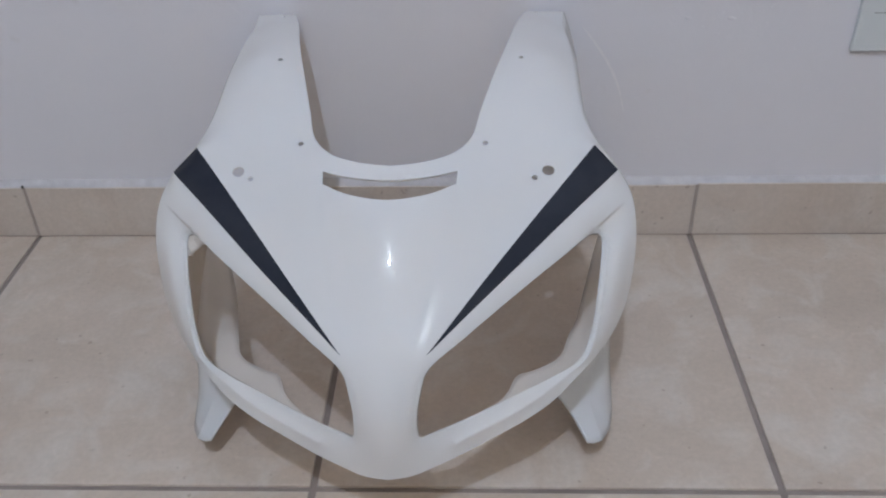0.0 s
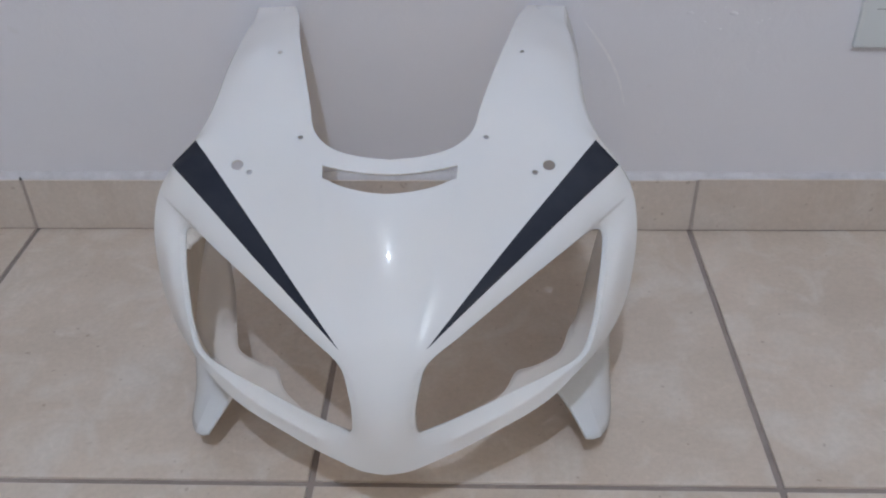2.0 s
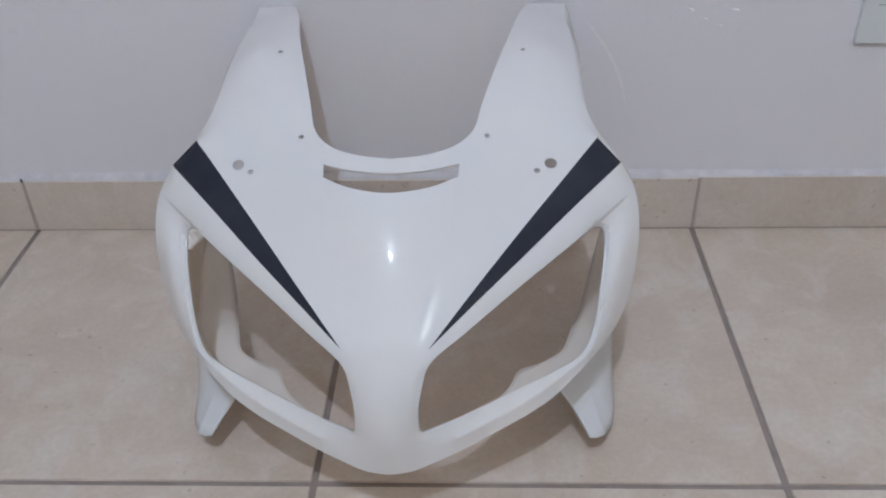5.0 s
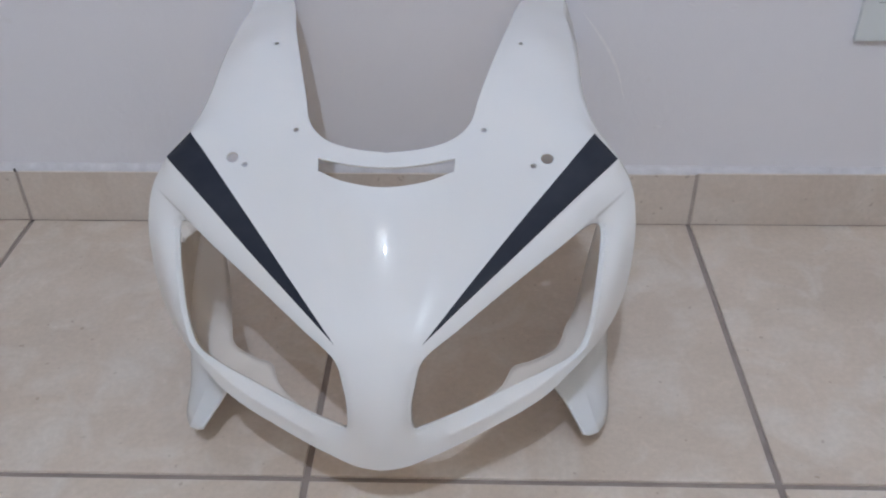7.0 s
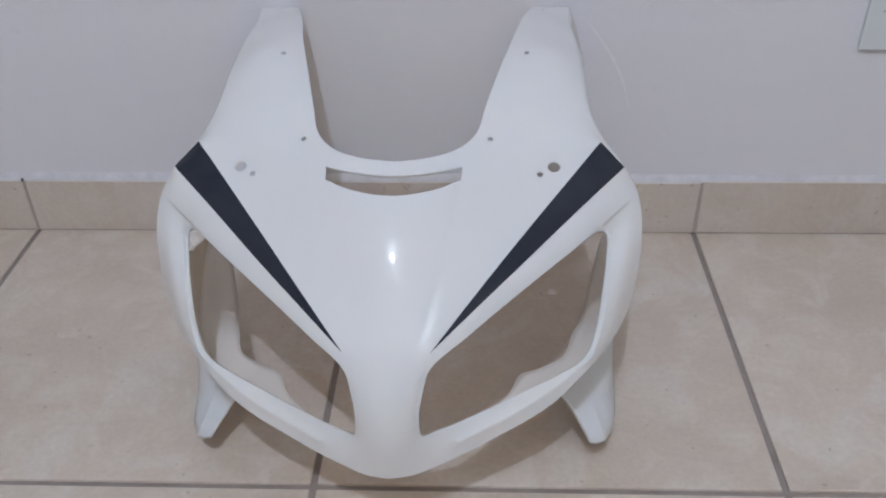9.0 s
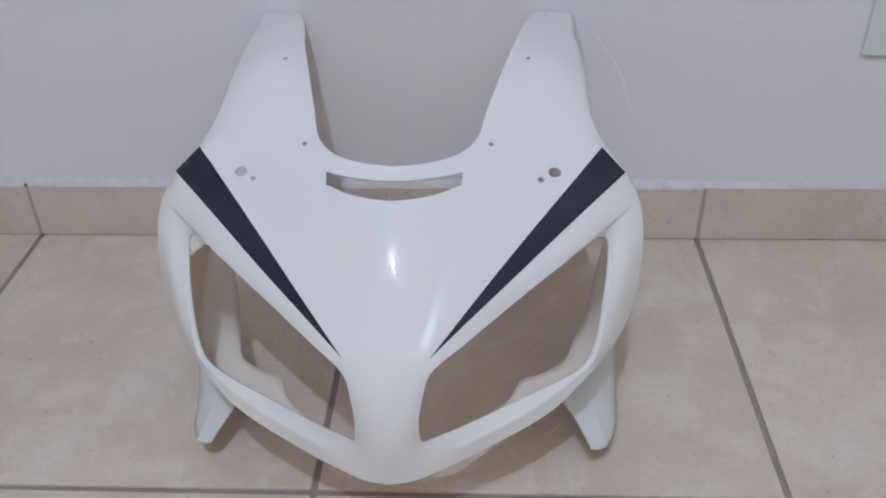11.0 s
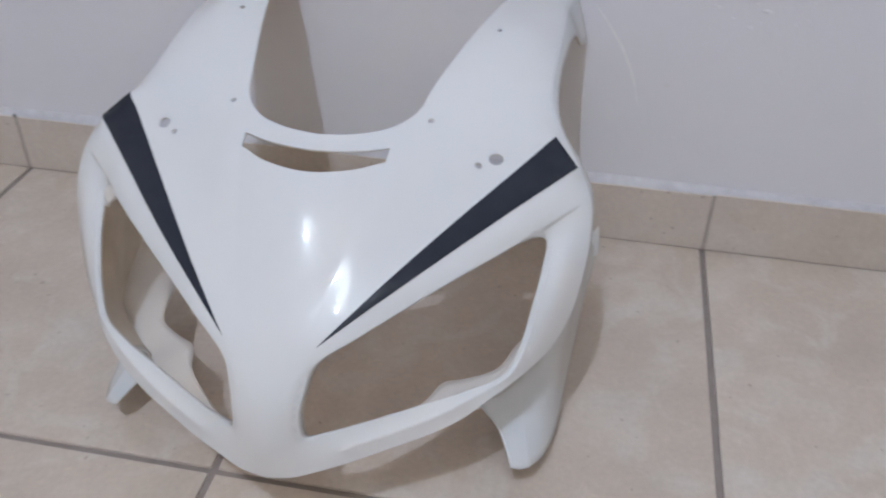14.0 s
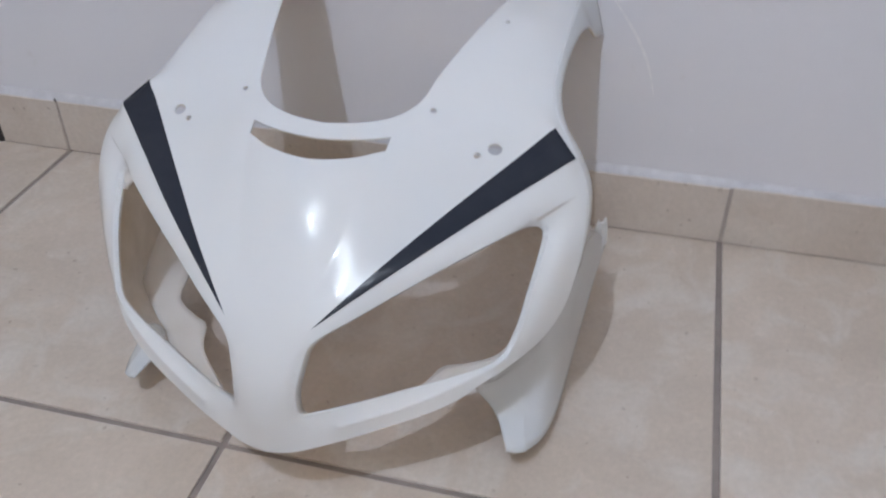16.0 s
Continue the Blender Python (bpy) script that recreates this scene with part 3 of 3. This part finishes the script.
        chord = a[0] + (a[-1] - a[0]) * np.linspace(0, 1, 22)[:, None] + np.outer(0.12 * rough + 0.10, (-0.0075, 0.0200, -0.0140)) + [0, 0.004, -0.003]
        v, f = loft(a + [0, 0.002, -0.002], chord, 4)
        ob = part("lamp_tab", mesh_of("lamp_tab", world_of(v, sign), [q[::-sign] for q in f], True), PALE, fairing, "pale rough-edged gusset")
        mod = ob.modifiers.new("thickness", "SOLIDIFY")
        mod.thickness, mod.offset = 0.002, 0
    # hidden lug under the ledge on which the cowl rests
    lug = box("lug", -0.012, 0.012, -0.002, 0.002, 0.0, 0.040, 0.0015)
    ob = part("lug", lug, GLOSS, fairing)
    ob.matrix_basis = pose(AX + sign * 0.197, -0.335, 0.0, 0, 0, sign * 70)

# ---- wall fittings ----
outlet = tagged(new("wall_outlet"), "white plastic wall outlet plate", "outlet")
part("plate", box("plate", 0.606, 0.681, -0.0065, 0.001, 0.2592, 0.371, 0.002), PLASTIC, outlet)
part("slit", box("slit", 0.6225, 0.6640, -0.0069, -0.0063, 0.3064, 0.3076), SLOT_DARK, outlet, "dark narrow slit")
jamb = tagged(part("door_frame", box("door_frame", -0.622, DOOR, -0.012, 0.132, 0, 2.1, 0.003), WOOD), "dark brown wooden door frame post", "door frame", kind="structure")

# wall paint smeared over the edge of the door frame, and a nail
zs = np.linspace(0.085, 0.75, 70)
reach = [0.004 + 0.005 * max(0.0, noise.noise((z * 25, 1.3, 0)) + 0.2) + 0.003 * noise.noise((z * 90, 4.1, 0)) for z in zs]
v = [(DOOR + 0.0006, -0.0002, z) for z in zs] + [(DOOR + 0.0006, -0.0008 - max(r, 0.0), z) for z, r in zip(zs, reach)]
part("paint_smear", mesh_of("paint_smear", v, [(i, 70 + i, 71 + i, i + 1) for i in range(69)]), SMEAR, jamb, "pale wall paint smeared along the edge")
part("nail_head", box("nail_head", DOOR - 0.021, DOOR - 0.014, -0.0145, -0.0115, 0.313, 0.324, 0.001), PLASTIC, jamb, "pale nail head")

# curved caustic off the glossy cowl, painted as a pale strip on the plaster
line = curve([(0.286, -0.0006, 0.293), (0.304, -0.0006, 0.270), (0.322, -0.0006, 0.243), (0.336, -0.0006, 0.213), (0.345, -0.0006, 0.182)], 24)
width = 0.0011 * np.sin(np.linspace(0.15, math.pi - 0.1, 24)) + 0.0003 + 0.0005 * np.array([noise.noise((k * 0.9, 3.3, 0)) for k in range(24)])
off = np.stack([width, np.zeros(24), width * 0.6], 1)
v, f = loft(line - off, line + off, 1)
part("caustic_streak", mesh_of("caustic_streak", v, f), CAUSTIC, wall_north, "pale curved streak of reflected light")

# small lumps of plaster under the paint
rng = random.Random(4)
LUMPS = [(0.410, 0.301, 0.0050), (0.461, 0.300, 0.0060), (0.391, 0.143, 0.0055), (0.581, 0.209, 0.0040), (0.428, 0.290, 0.0030), (0.447, 0.281, 0.0035)]
LUMPS += [(rng.uniform(0.33, 0.52), rng.uniform(0.245, 0.33), rng.uniform(0.0015, 0.003)) for _ in range(14)]
LUMPS += [(rng.uniform(-0.45, 0.75), rng.uniform(0.12, 0.45), rng.uniform(0.001, 0.0025)) for _ in range(30)]
for x, z, r in LUMPS:
    turn, verts, n = rng.uniform(-0.3, 0.6), [], 9
    for s, y in ((1.0, 0.0002), (0.7, -0.08 * r), (0.3, -0.12 * r)):
        for k in range(n):
            a = 2 * math.pi * k / n
            p, q = s * r * math.cos(a) * rng.uniform(0.8, 1.2), 0.45 * s * r * math.sin(a) * rng.uniform(0.8, 1.2)
            verts.append((x + p * math.cos(turn) - q * math.sin(turn), y, z + p * math.sin(turn) + q * math.cos(turn)))
    faces = [(c * n + k, c * n + (k + 1) % n, (c + 1) * n + (k + 1) % n, (c + 1) * n + k) for c in range(2) for k in range(n)] + [tuple(range(2 * n, 3 * n))]
    part("plaster_lump", mesh_of("plaster_lump", verts, faces, True), WALL, wall_north)

# ---- baseboard and floor tiles ----
GAP, SIDE = 0.0068, 0.45
base = tagged(part("baseboard", box("baseboard", DOOR, X1, -0.0085, 0.0, 0, 0.0782), JOINT), "beige ceramic tile baseboard with white caulk along the top", kind="structure")
for i in (-2, -1, 1, 2, 3):
    x0, x1 = max(i * SIDE + GAP / 3, DOOR + 0.001), min((i + (2 if i == -1 else 1)) * SIDE - GAP / 3, X1)
    if x1 - x0 > 0.03:
        top = 0.0785 if i != 1 else 0.0805
        part("tile", box("tile", x0, x1, -0.010, -0.0005, 0.0017, top, 0.0012, 2), SKIRTING, base)
        # uneven bead of caulk on the top edge of this tile
        n = int((x1 - x0) / 0.006)
        xs = np.linspace(x0 - GAP / 2, x1 + GAP / 2, n)
        rows = []
        for k, (y, z) in enumerate(((-0.0088, 0.0002), (-0.0080, 0.0016), (-0.0040, 0.0055), (-0.0002, 0.0085))):
            rows += [(x, y + 0.0010 * noise.noise((x * 30, k * 0.2, i)), top + z * (1.0 if i < 1 else 0.65) + 0.0010 * noise.noise((x * 40, 5 + k * 0.3, i)) * (k > 0)) for x in xs]
        faces = [(r * n + j, r * n + j + 1, (r + 1) * n + j + 1, (r + 1) * n + j) for r in range(3) for j in range(n - 1)]
        part("caulk", mesh_of("caulk", rows, faces, True), CAULK, base, "white caulk bead")
# crumbled hole at the top of one joint, its shade painted on a small lump
n = 9
v = [(-SIDE - 0.001 + s * 0.0019 * math.cos(2 * math.pi * k / n) * (0.8 + 0.4 * noise.noise((k * 1.7, 0.4, 0))), y, 0.0800 + s * 0.0028 * math.sin(2 * math.pi * k / n)) for s, y in ((1.0, -0.0082), (0.8, -0.0102), (0.3, -0.0100)) for k in range(n)]
f = [(c * n + k, c * n + (k + 1) % n, (c + 1) * n + (k + 1) % n, (c + 1) * n + k) for c in range(2) for k in range(n)] + [tuple(range(2 * n, 3 * n))]
part("joint_hole", mesh_of("joint_hole", v, f), HOLE_SHADE, base, "dark painted spot for a crumbled hole in the joint")
tile_mesh = box("tile", -SIDE / 2 + GAP / 2, SIDE / 2 - GAP / 2, -SIDE / 2 + GAP / 2, SIDE / 2 - GAP / 2, -0.008, 0.0, 0.0012, 2)
for i in range(-4, 3):
    for j in range(0, 5):
        t = part("tile", tile_mesh, TILE, floor)
        t.location = ((i + 0.5) * SIDE, -0.0010 - (j + 0.5) * SIDE, 0)
threshold = tagged(part("threshold", box("threshold", -1.45, DOOR, 0.0, 0.13, -0.02, 0.004, 0.002), GRANITE), "dark speckled stone door threshold", kind="structure")
hall_tile = box("tile", -SIDE / 2 + GAP / 2, SIDE / 2 - GAP / 2, -SIDE / 2 + GAP / 2, SIDE / 2 - GAP / 2, -0.008, 0.0, 0.0012, 2)
for i in range(-4, 0):
    for j in range(3):
        t = part("tile", hall_tile, TILE, floor)
        t.location = ((i + 0.5) * SIDE, 0.135 + (j + 0.5) * SIDE, 0)
